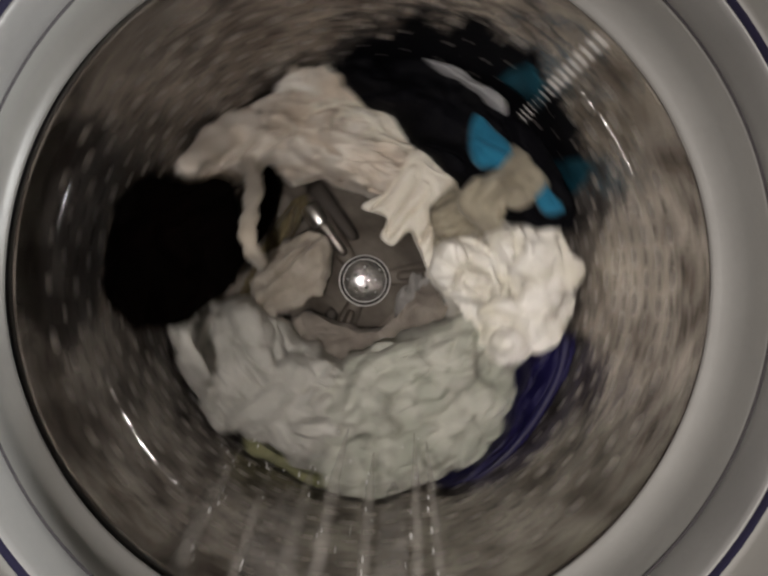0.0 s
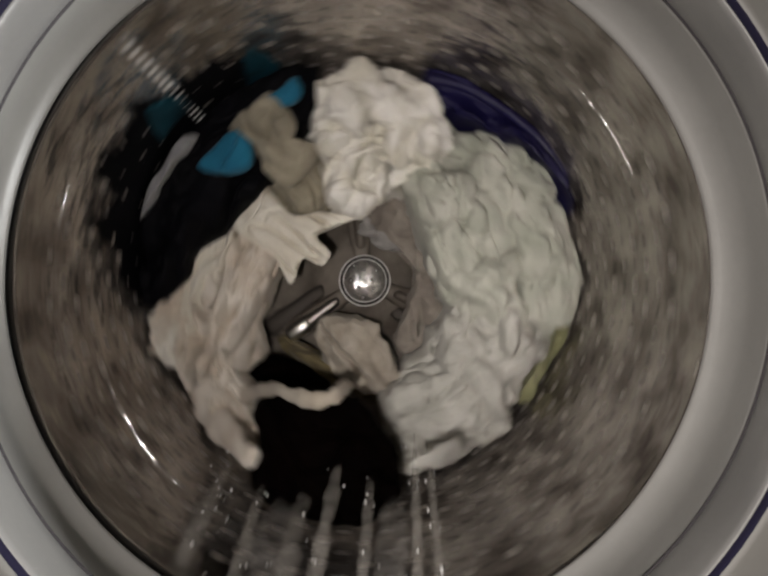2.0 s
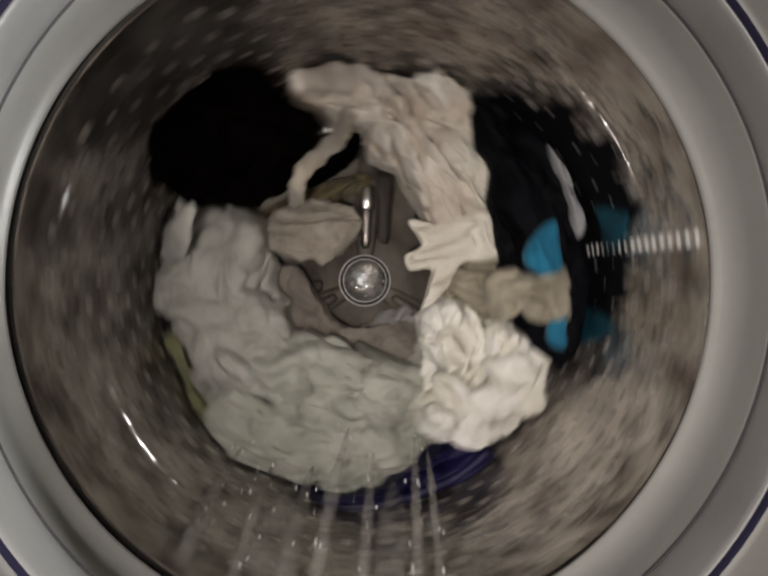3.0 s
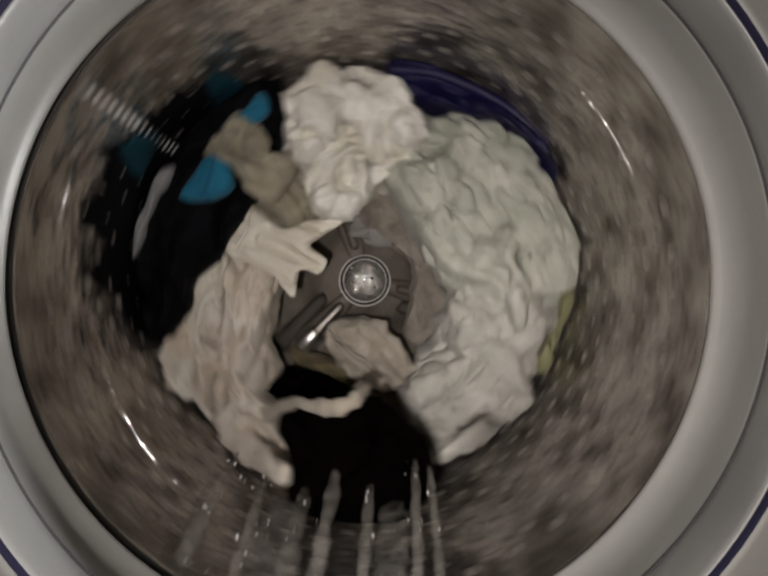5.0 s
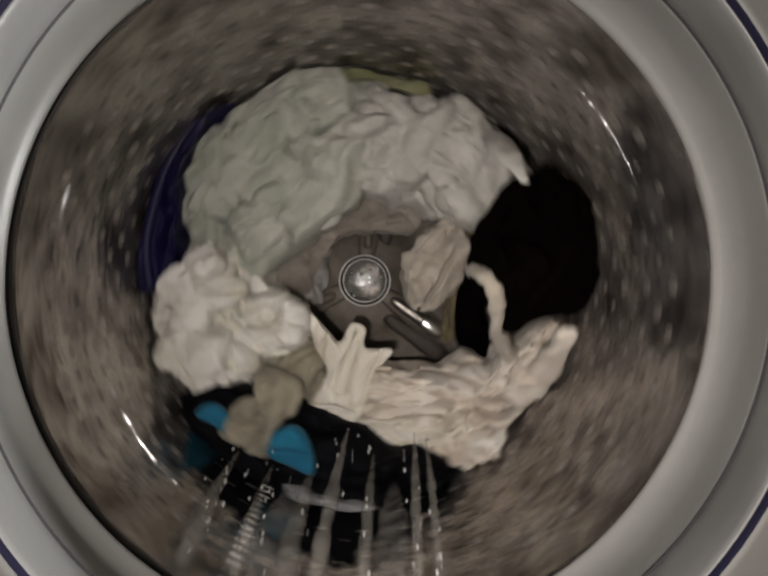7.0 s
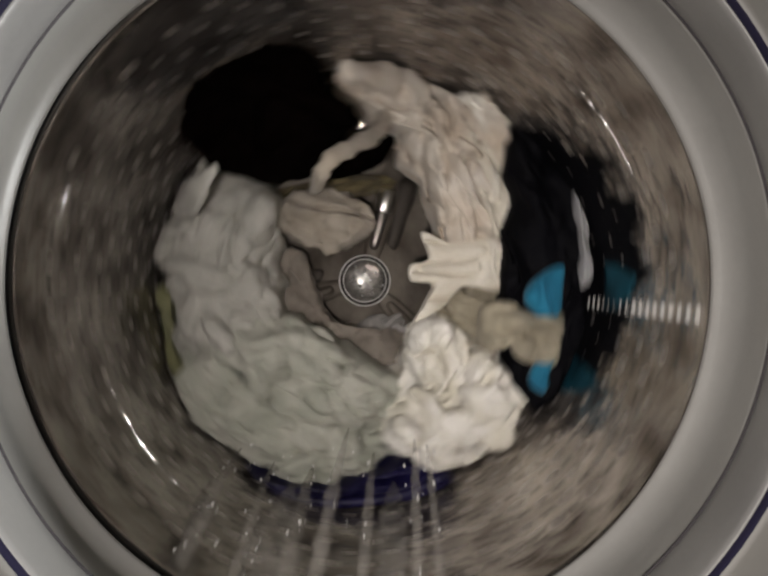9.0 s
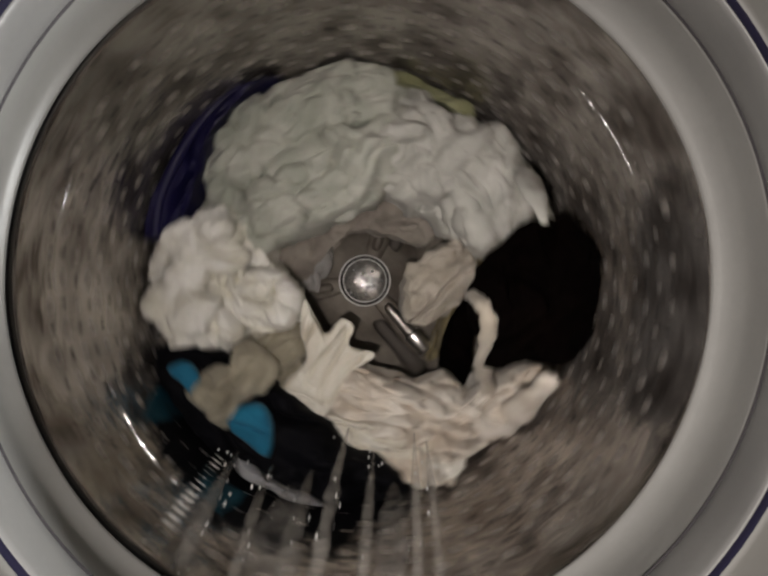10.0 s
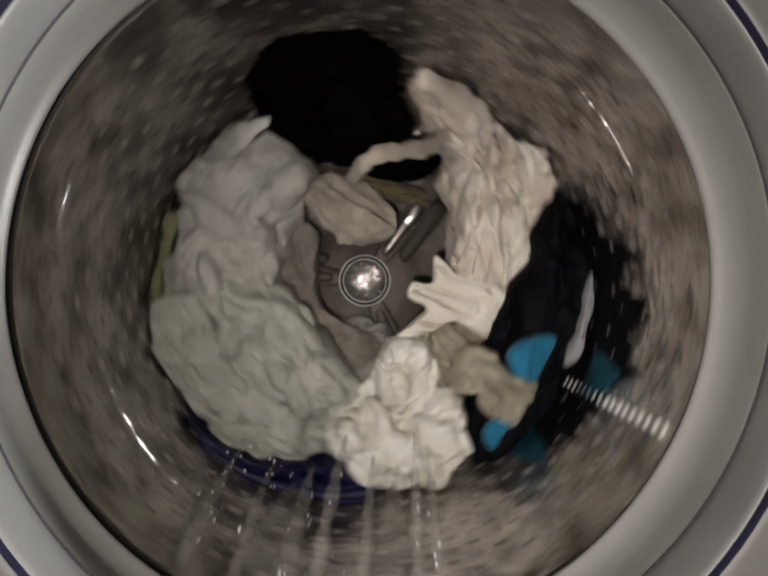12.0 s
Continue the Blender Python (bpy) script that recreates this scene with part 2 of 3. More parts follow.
# ---- the machine: cabinet, front panel and door seal ----
def washing_machine():
    wm = root("washing_machine", "grey front-loading washing machine with a glass bowl door", "washing machine")
    # front panel with a round mouth
    segs, verts, faces = 128, [], []
    for i in range(segs):
        a = 2 * math.pi * i / segs
        s, c = math.sin(a), math.cos(a)
        k = 1 / max(abs(s) / 0.32, abs(c) / (0.60 if c < 0 else 0.33))
        for y, r in ((0.246, 0.1935), (0.228, 0.1885), (0.2244, 0.1868), (0.2230, 0.1874), (0.2214, 0.1900), (0.2205, 0.235), (0.222, 0.25), (0.226, 0.262)):
            verts.append((r * s, y, r * c))
        verts.append((k * s, 0.226, k * c))
        verts.append((k * s, 0.246, k * c))
    n = 10
    for i in range(segs):
        j = (i + 1) % segs
        for q in range(n - 1):
            faces.append((i * n + q, i * n + q + 1, j * n + q + 1, j * n + q))
    part("front_panel", mesh_from("front_panel", verts, faces, PANEL), wm, "grey enamelled panel with a round mouth")
    for nm, lo, hi in (("side_panel", (-0.322, 0.247, -0.60), (-0.30, 0.92, 0.33)), ("side_panel", (0.30, 0.247, -0.60), (0.322, 0.92, 0.33)),
                       ("top_panel", (-0.322, 0.235, 0.331), (0.322, 0.92, 0.352)), ("back_panel", (-0.298, 0.90, -0.60), (0.298, 0.92, 0.33)),
                       ("plinth", (-0.30, 0.25, -0.62), (0.30, 0.90, -0.601))):
        part(nm, box_mesh(nm, lo, hi, PANEL, 0.004), wm)
    # outer tub behind the drum
    part("tub", mesh_from("tub", *lathe([(0.318, 0.205), (0.318, 0.285), (0.86, 0.285), (0.86, 0.001)]), DARK), wm, "dark plastic tub round the drum")
    # seal: outer sleeve, fold and inner lip
    part("seal_sleeve", mesh_from("seal_sleeve", *lathe([(0.2268, 0.1880), (0.2262, 0.1866), (0.2266, 0.1857), (0.2295, 0.1854), (0.240, 0.1872), (0.250, 0.1896), (0.2565, 0.1908), (0.2585, 0.1920), (0.2590, 0.197)], 192, 0.0008), RUBBER), wm, "smooth grey rubber sleeve of the door seal")
    part("seal_groove", mesh_from("seal_groove", *lathe([(0.2226, 0.1892), (0.2230, 0.1872), (0.2244, 0.1862), (0.2275, 0.1866)], 192), GROOVE), wm, "dark blue shadow joint")
    # dark ring laid in the fold; its shade is put into the colour
    part("seal_fold", mesh_from("seal_fold", *lathe([(0.2578, 0.19160), (0.2582, 0.19090), (0.2590, 0.19090), (0.2594, 0.19220)], 192, 0.0008), FOLD_LINE), wm, "thin ring painted dark as the seal's fold shade")
    lip = [(0.2592, 0.1985), (0.2596, 0.1938), (0.2606, 0.1930), (0.2630, 0.1936), (0.266, 0.1946), (0.273, 0.1967), (0.279, 0.1984), (0.2830, 0.1992), (0.2865, 0.1995), (0.2915, 0.1992), (0.2954, 0.1979), (0.2981, 0.1960), (0.3000, 0.1943), (0.3015, 0.1935), (0.3030, 0.1949), (0.3038, 0.197), (0.304, 0.206), (0.318, 0.208)]
    lv, lf = lathe(lip, 192, 0.0009)
    lv = [(x + 0.0027 - 0.0055 * min(1.0, (y - 0.2592) / 0.042), y, z + 0.001 - 0.0014 * min(1.0, (y - 0.2592) / 0.042)) for x, y, z in lv]
    part("seal_lip", mesh_from("seal_lip", lv, lf, RUBBER_LIP), wm, "rounded grey rubber lip, lightened for the light it catches")
    for ob in wm.children:
        if ob.name.split(".")[0] in ("seal_sleeve", "seal_groove", "seal_fold", "front_panel"):
            ob.location = (0.0032, 0, 0.0014)
    # rim of the door's glass bowl, no bottom; curved to fit the streak to the view
    glass = [(0.2215, 0.181), (0.245, 0.176)] + [(0.275 + 0.03 * math.sin(radians(a)), 0.1425 + 0.03 * math.cos(radians(a))) for a in range(0, 91, 6)] + [(0.3055, 0.135)]
    part("door_glass", mesh_from("door_glass", *lathe(glass, 128), GLASS), wm, "clear rim of the door's glass bowl, curved to place the streak")
    return wm


washing_machine()

# ---- the drum ----
R = 0.25
BACK = 0.80


def washing_drum():
    d = root("washing_drum", "wet dimpled stainless steel washing drum, turning", "drum")
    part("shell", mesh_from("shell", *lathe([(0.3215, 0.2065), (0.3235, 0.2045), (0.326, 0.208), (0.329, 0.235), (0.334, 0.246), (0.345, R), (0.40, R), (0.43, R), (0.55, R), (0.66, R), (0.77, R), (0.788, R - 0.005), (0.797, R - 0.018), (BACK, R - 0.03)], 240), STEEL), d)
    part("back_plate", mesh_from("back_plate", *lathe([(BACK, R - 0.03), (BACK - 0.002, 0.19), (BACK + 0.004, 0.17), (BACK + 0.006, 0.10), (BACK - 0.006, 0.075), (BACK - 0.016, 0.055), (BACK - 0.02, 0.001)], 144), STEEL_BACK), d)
    # the shade in the gap behind the lip, put into a dark ring
    part("mouth_shade_ring", mesh_from("mouth_shade_ring", *lathe([(0.3195, 0.215), (0.3190, 0.2065), (0.3195, 0.2049), (0.3205, 0.2045), (0.3220, 0.2060), (0.3222, 0.209)], 160), EDGE), d, "dark ring painted as the gap's shade at the drum mouth")
    # three pressed arms; one gets an added bright cap and rib for its highlight
    for deg in (290, 50, 170):
        a = radians(deg)
        u, w = Vector((math.sin(a), 0, math.cos(a))), Vector((math.cos(a), 0, -math.sin(a)))
        pts = smooth_path([u * 0.034 + Vector((0, BACK - 0.022, 0)), u * 0.08 + Vector((0, BACK - 0.020, 0)), u * 0.12 + Vector((0, BACK - 0.014, 0)), u * 0.19 + Vector((0, BACK, 0))], 8)
        rad = [0.011 + 0.006 * math.sin(math.pi * i / (len(pts) - 1)) for i in range(len(pts))]
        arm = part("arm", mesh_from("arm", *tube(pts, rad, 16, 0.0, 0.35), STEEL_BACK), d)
        cap = smooth_path([u * 0.045 + Vector((0, BACK - 0.027, 0)), u * 0.09 + Vector((0, BACK - 0.028, 0)), u * 0.130 + Vector((0, BACK - 0.022, 0))], 6)
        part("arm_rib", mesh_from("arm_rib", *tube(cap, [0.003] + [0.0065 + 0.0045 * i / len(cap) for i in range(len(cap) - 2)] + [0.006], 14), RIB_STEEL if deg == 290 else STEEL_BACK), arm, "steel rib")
        if deg == 290:
            knob = smooth_path([u * 0.098 + Vector((0, BACK - 0.034, 0)), u * 0.112 + Vector((0, BACK - 0.036, 0)), u * 0.130 + Vector((0, BACK - 0.033, 0))], 6)
            part("arm_cap", mesh_from("arm_cap", *tube(knob, [0.005] + [0.0115] * (len(knob) - 2) + [0.006], 14), RIVET), arm, "bright steel cap added for the rib's highlight")
        # a raised dark strip stands in for the shade along each arm
        shade_path = [u * (0.05 + 0.012 * i) + w * 0.025 + Vector((0, BACK - 0.012, 0)) for i in range(10)]
        part("slot", mesh_from("slot", *tube(shade_path, [0.005] + [0.009 + 0.0008 * i for i in range(8)] + [0.010], 16, 0.15, 0.3), ARM_SHADE), arm, "dark strip painted as shade beside the arm")
    # hub
    hub = part("hub_cap", mesh_from("hub_cap", *lathe([(BACK - 0.020, 0.0335), (BACK - 0.029, 0.0332), (BACK - 0.034, 0.029), (BACK - 0.0375, 0.022), (BACK - 0.0395, 0.014), (BACK - 0.0405, 0.006), (BACK - 0.041, 0.0005)], 64, 0.0006), HUB_STEEL), d, "domed polished hub cap with drops on it")
    part("hub_ring", mesh_from("hub_ring", *lathe(arc(BACK - 0.028, 0.0352, 0.0013, 0, 360, 16), 64), GLINT_WHITE), hub, "thin ring painted bright as lit steel")
    part("hub_joint", mesh_from("hub_joint", *lathe(arc(BACK - 0.0310, 0.0326, 0.0018, 0, 360, 12), 64), EDGE), hub, "dark joint round the dome")
    part("hub_rim", mesh_from("hub_rim", *lathe(arc(BACK - 0.0335, 0.0298, 0.0007, 0, 360, 12), 64), GLINT_WHITE), hub, "fine line painted bright inside the joint")
    # drops built in bright steel to add sparkles to the dome
    for i in range(9):
        a, rr = i * 2.4, 0.008 + 0.0022 * i
        me = mesh_from("drop", *lathe([(-0.0022, 0.0001), (-0.0016, 0.0014), (0.0, 0.0022), (0.002, 0.0024)], 10), RIVET)
        part("drop", me, hub, "", pose(rr * math.sin(a), BACK - 0.0411 + 7.5 * rr ** 2, rr * math.cos(a)) @ Matrix.Scale((0.5, 0.9, 0.65)[i % 3], 4))
    # clinched seam: one row of stamps along the axis, painted white for their glint
    sa = radians(SEAM)
    seam = mesh_from("seam_stamp", *lathe([(-0.0024, 0.0001), (-0.0021, 0.0007), (-0.0011, 0.0013), (0.0006, 0.0016)], 12), GLINT_WHITE)
    for i in range(22):
        y = 0.403 + 0.0122 * i
        part("seam_stamp", seam, d, "", Matrix.Translation(((R - 0.0005) * math.sin(sa), y, (R - 0.0005) * math.cos(sa))) @ Matrix.Rotation(sa, 4, "Y") @ Matrix.Rotation(radians(90), 4, "X") @ Matrix.Diagonal((2.6, 1, 1, 1)))
    # rows of shallow dimples
    prof = [(-0.0017, 0.0001), (-0.0014, 0.0022), (-0.0008, 0.0042), (-0.0001, 0.0056), (0.0005, 0.0065)]
    dim = mesh_from("dimple", *lathe(prof, 14), DIMPLE_STEEL)
    count, rest_v, rest_f = 0, [], []
    hole_v, hole_f = [], []
    cols = 38
    base_v, base_f = lathe(prof, 14)
    # drain holes aren't cut: proud dark discs carry the shade inside them
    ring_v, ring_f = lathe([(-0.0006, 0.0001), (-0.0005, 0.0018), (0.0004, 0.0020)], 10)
    for row in range(16):
        y = 0.440 + 0.0205 * row
        for c in range(cols):
            a = 2 * math.pi * (c + 0.5 * (row % 2) + random.uniform(-0.06, 0.06)) / cols
            m = Matrix.Translation((R * math.sin(a), y, R * math.cos(a))) @ Matrix.Rotation(a, 4, "Y") @ Matrix.Rotation(radians(90), 4, "X")
            if count < 300:
                part("dimple", dim, d, "", m @ Matrix.Scale(random.uniform(0.65, 1.15), 4))
            else:
                o = len(rest_v)
                rest_v += [m @ Vector(v) for v in base_v]
                rest_f += [tuple(i + o for i in f) for f in base_f]
            count += 1
            a2 = a + math.pi / cols
            m = Matrix.Translation(((R - 0.0004) * math.sin(a2), y, (R - 0.0004) * math.cos(a2))) @ Matrix.Rotation(a2, 4, "Y") @ Matrix.Rotation(radians(90), 4, "X")
            o = len(hole_v)
            hole_v += [m @ Vector(v) for v in ring_v]
            hole_f += [tuple(i + o for i in f) for f in ring_f]
    tagged(part("dimples", mesh_from("dimples", rest_v, rest_f, DIMPLE_STEEL), d), kind="stuff")
    tagged(part("hole_shade_discs", mesh_from("hole_shade_discs", hole_v, hole_f, DARK), d), kind="stuff")
    return d


SEAM = 10.8
DRUM = washing_drum()


# ---- the laundry ----
def crumple(p, seed, along, wave):
    """Folds that run along a direction (degrees in the drum's plane), 0 to about 1."""
    c, s = math.cos(radians(along)), math.sin(radians(along))
    u, v = p.x * c + p.z * s, -p.x * s + p.z * c
    q = Vector((u / (wave * 5.0), v / wave, p.y / (wave * 1.6))) + Vector((seed * 3.1, seed * 1.7, seed))
    q += 0.55 * noise.noise_vector(p * (0.40 / wave) + Vector((seed, 0, 0)))
    big = abs(noise.noise(q))
    lump = noise.noise(p * 11.0 + Vector((seed * 2.0, 0, seed)))
    q2 = q * 2.1 + Vector((7, 3, 1)) + 0.8 * noise.noise_vector(p * 30 + Vector((seed, 2, 0)))
    mid = abs(noise.noise(q2))
    fine = 1 - 2 * abs(noise.noise(q * 4.6 + Vector((2, 9, 4))))
    crease = max(0.0, 1 - 7.0 * abs(noise.noise(q * 0.9 + Vector((4, 8, 5)))))
    nick = max(0.0, 1 - 6.0 * abs(noise.noise(p * 24 + Vector((seed, 6, 1))))) * max(0.0, noise.noise(p * 12 + Vector((3, seed, 7))))
    return 0.95 * min(big * 1.7, 1.0) + 0.26 * min(mid * 2.0, 1.0) + 0.03 * fine + 0.42 * lump - 0.85 * crease * crease - 1.5 * nick + 0.2


def cloth_mesh(name, outline, front, depth, mat, seed, fold=0.016, along=0.0, wave=0.032, dome=0.03, rag=0.006, segs=None, rings=52, lean=0.0):
    """A crumpled heap of cloth: a closed skin over an outline (mm), bulged to the front, folded, and held inside the drum."""
    loop = smooth_path([(x / 1000, 0, z / 1000) for x, z in outline], max(6, 230 // len(outline)), True)
    n = len(loop)
    mid = sum(loop, Vector()) / n
    verts, faces = [], []
    for side in (0, 1):
        for k in range(rings):
            t = (k + 1) / rings
            for p in loop:
                q = mid.lerp(p, t)
                edge = (1 - t ** 2.6) ** 0.5
                if side == 0:
                    y = front + dome * (1 - edge) - dome * 0.2
                    f = crumple(q, seed, along, wave) - 0.5
                    y -= f * fold * 2 * (0.35 + 0.65 * min(1.0, (1 - t) * 6))
                    y += lean * (q - mid).length
                else:
                    y = front + dome + depth * (0.25 + 0.75 * edge)
                w = noise.noise_vector(Vector((q.x, y, q.z)) * 38 + Vector((seed, 5, 2)))
                w += 0.5 * noise.noise_vector(Vector((q.x, y, q.z)) * 90 + Vector((seed, 1, 2)))
                q = q + w * rag * t
                rr = math.hypot(q.x, q.z)
                if rr > R - 0.005:
                    g = (R - 0.005 - 0.002 * math.sin(seed)) / rr
                    q = Vector((q.x * g, 0, q.z * g))
                verts.append((q.x, min(y + w.y * rag, BACK - 0.03), q.z))
    c0 = len(verts)
    verts += [(mid.x, front - dome * 0.2, mid.z), (mid.x, min(front + dome + depth, BACK - 0.03), mid.z)]
    for side in (0, 1):
        o = side * rings * n
        for i in range(n):
            j = (i + 1) % n
            tri = (c0 + side, o + i, o + j)
            faces.append(tri if side == 1 else tri[::-1])
            for k in range(rings - 1):
                quad = (o + k * n + i, o + (k + 1) * n + i, o + (k + 1) * n + j, o + k * n + j)
                faces.append(quad if side == 1 else quad[::-1])
    e = (rings - 1) * n
    for i in range(n):
        j = (i + 1) % n
        faces.append((e + i, e + j, e + rings * n + j, e + rings * n + i))
    return mesh_from(name, verts, faces, mat)


LAUNDRY = []


def garment(name, label, category, *args, **kw):
    ob = root(name, label, category, "laundry in the drum")
    part("body", cloth_mesh("body", *args, **kw), ob)
    LAUNDRY.append(ob)
    return ob


towel_a = garment("towel", "crumpled pale sage cotton towel pressed to the drum", "towel",
        [(127, 27), (186, 18), (219, 47), (227, -15), (233, -74), (216, -133), (186, -174), (150, -218), (100, -242), (50, -209), (27, -150), (35, -91), (80, -27)],
        0.635, 0.09, SAGE, 1.3, fold=0.022, along=60, wave=0.070, dome=0.035, rag=0.009)
towel_b = garment("towel", "crumpled grey-white cotton towel pressed to the drum", "towel",
        [(-173, -139), (-143, -140), (-117, -105), (-61, -101), (-3, -105), (50, -111), (73, -167), (67, -234), (9, -230), (-56, -243), (-108, -228), (-149, -184)],
        0.640, 0.09, ASH, 2.7, fold=0.018, along=100, wave=0.070, dome=0.035, rag=0.010)
blouse = garment("blouse", "cream cotton blouse twisted in long folds", "blouse",
                [(-192, 183), (-144, 184), (-85, 189), (-38, 168), (-27, 138), (-32, 100), (-85, 88), (-121, 77), (-144, 53), (-180, 59), (-189, 32), (-233, -10), (-253, -9), (-245, 32), (-236, 74), (-218, 121), (-206, 162)],
                0.645, 0.08, CREAM, 4.2, fold=0.024, along=22, wave=0.030, dome=0.03)
pts = smooth_path([(-0.193, 0.645, 0.045), (-0.156, 0.575, 0.026), (-0.129, 0.515, 0.002), (-0.114, 0.485, -0.017), (-0.101, 0.485, -0.031), (-0.098, 0.53, -0.038), (-0.108, 0.61, -0.044)], 7)
# beige in place of cream tones down the sleeve, which lies nearer the light
part("sleeve", mesh_from("sleeve", *tube(pts, [(0.0105 + 0.002 * math.sin(i * 0.9) * math.sin(i * 0.31)) * pts[i].y / 0.65 for i in range(len(pts))], 16, 0.35, 0.7), BEIGE), blouse, "narrow twisted cream sleeve, coloured beige to read less lit")
part("tip", mesh_from("tip", *tube(smooth_path([(-0.215, 0.66, 0.085), (-0.222, 0.62, 0.052), (-0.212, 0.575, 0.026), (-0.199, 0.525, 0.004), (-0.194, 0.510, -0.003)], 7), [0.022 - 0.0005 * i for i in range(27)] + [0.008, 0.003], 18, 0.5, 0.7), CREAM), blouse, "twisted cream shirt tail")
part("corner", mesh_from("corner", *tube(smooth_path([(-0.099, 0.58, -0.180), (-0.092, 0.505, -0.147), (-0.098, 0.475, -0.132), (-0.106, 0.455, -0.115)], 7), [0.018 - 0.0007 * i for i in range(21)] + [0.001], 16, 0.5, 0.5), ASH), towel_b, "pointed towel corner")
shirt = garment("shirt", "bright white cotton shirt in tight crumples", "shirt",
        [(47, 79), (79, 111), (96, 132), (126, 170), (178, 180), (208, 143), (243, 99), (222, 56), (196, -3), (143, 9), (108, 35), (67, 47)],
        0.635, 0.10, WHITE, 6.1, fold=0.024, along=130, wave=0.045, dome=0.035, rag=0.014)
collar = garment("collar", "ivory cotton collar with pointed tips", "collar",
        [(-31, 166), (23, 166), (17, 114), (38, 86), (52, 54), (26, 70), (12, 76), (4, 52), (-14, 53), (-19, 75), (-51, 71), (-35, 106)],
        0.632, 0.02, IVORY, 7.7, fold=0.007, along=90, wave=0.03, dome=0.008, rag=0.002)
sock = garment("sock", "olive-beige knitted sock beside the jacket", "sock",
        [(59, 214), (110, 197), (101, 163), (82, 149), (90, 124), (42, 127), (38, 155), (53, 177)],
        0.584, 0.06, OLIVE, 8.4, fold=0.010, along=70, wave=0.03, dome=0.02, rag=0.004)
jacket = garment("jacket", "blue-black nylon jacket rolled along the drum wall", "jacket",
                 [(-161, 188), (-136, 235), (-80, 263), (-14, 271), (58, 268), (119, 249), (169, 208), (163, 174), (119, 152), (64, 152), (8, 158), (-36, 162), (-80, 177), (-125, 173)],
                 0.600, 0.11, INK, 9.9, fold=0.010, along=5, wave=0.05, dome=0.03, rag=0.004)
part("cuff", cloth_mesh("cuff", [(3, 215), (25, 214), (51, 209), (60, 191), (36, 170), (16, 181)], 0.583, 0.012, CYAN, 1.9, fold=0.004, dome=0.010, rag=0.002, rings=14), jacket, "turquoise knitted cuff")
part("cuff", cloth_mesh("cuff", [(93, 196), (117, 191), (139, 182), (131, 170), (112, 170)], 0.583, 0.012, CYAN, 2.2, fold=0.004, dome=0.010, rag=0.002, rings=14), jacket, "turquoise knitted cuff")
part("piping", cloth_mesh("piping", [(-73, 233), (-51, 241), (-14, 242), (19, 241), (24, 232), (-14, 232)], 0.577, 0.010, STRIPE, 3.2, fold=0.008, dome=0.006, rag=0.005, rings=12), jacket, "pale grey reflective piping")


def reflection_sheet(name, a0, a1, y0, y1, lift, mat, seed, rag, na=180, ny=14):
    """A thin sheet on the drum wall that paints a reflection between two angles and two depths, with a ragged front
    edge.
    """
    verts, faces = [], []
    for side in (0, 1):
        for i in range(na + 1):
            u = i / na
            a = radians(a0 + (a1 - a0) * u)
            end = math.sin(math.pi * u) ** 0.55
            first = y1 - (y1 - y0 + rag * noise.noise(Vector((a * 9, seed, 0))) + 0.5 * rag * noise.noise(Vector((a * 31, seed, 3))) + 0.35 * rag * noise.noise(Vector((a * 90, seed, 6)))) * end
            for k in range(ny + 1):
                y = first + (y1 - first) * k / ny
                h = lift * (1 + 0.35 * noise.noise(Vector((a * 14, y * 50, seed)))) if side == 0 else 0.0003
                verts.append(((R - h) * math.sin(a), y, (R - h) * math.cos(a)))
    n, o = ny + 1, (na + 1) * (ny + 1)
    for i in range(na):
        for k in range(ny):
            q = (i * n + k, i * n + k + 1, (i + 1) * n + k + 1, (i + 1) * n + k)
            faces += [q, tuple(o + v for v in q[::-1])]
        for k, flip in ((0, False), (ny, True)):
            q = (i * n + k, (i + 1) * n + k, o + (i + 1) * n + k, o + i * n + k)
            faces.append(q[::-1] if flip else q)
    return mesh_from(name, verts, faces, mat)


# reflections of the jacket and cuffs in the steel, laid on as coloured sheets
part("jacket_reflection", reflection_sheet("jacket_reflection", -40, 38, 0.487, 0.66, 0.0013, INK, 3.0, 0.05), jacket, "black sheet painting the jacket's reflection on the drum")
part("cuff_reflection", reflection_sheet("cuff_reflection", 1.0, 12.0, 0.502, 0.562, 0.0021, TEAL, 5.0, 0.03, 24, 8), jacket, "dark teal sheet painting a cuff's reflection")
part("cuff_reflection", reflection_sheet("cuff_reflection", 25.0, 35.0, 0.545, 0.625, 0.0021, TEAL, 8.0, 0.03, 24, 8), jacket, "dark teal sheet painting a cuff's reflection")
sweater = garment("sweater", "soaked black fleece sweater in a tight bundle", "sweater",
        [(-222, -25), (-187, -11), (-155, 12), (-133, -4), (-100, -43), (-102, -86), (-117, -118), (-135, -142), (-170, -150), (-200, -118), (-218, -72)],
        0.497, 0.020, BLACK, 11.3, fold=0.008, along=40, wave=0.04, dome=0.035)
shorts = garment("shorts", "shiny navy satin shorts folded along the drum wall", "shorts",
        [(208, 44), (231, 76), (246, 46), (253, -14), (249, -79), (231, -123), (200, -158), (216, -101), (221, -41), (214, 3)],
        0.600, 0.11, NAVY, 12.6, fold=0.008, along=95, wave=0.03, dome=0.02, rag=0.003)
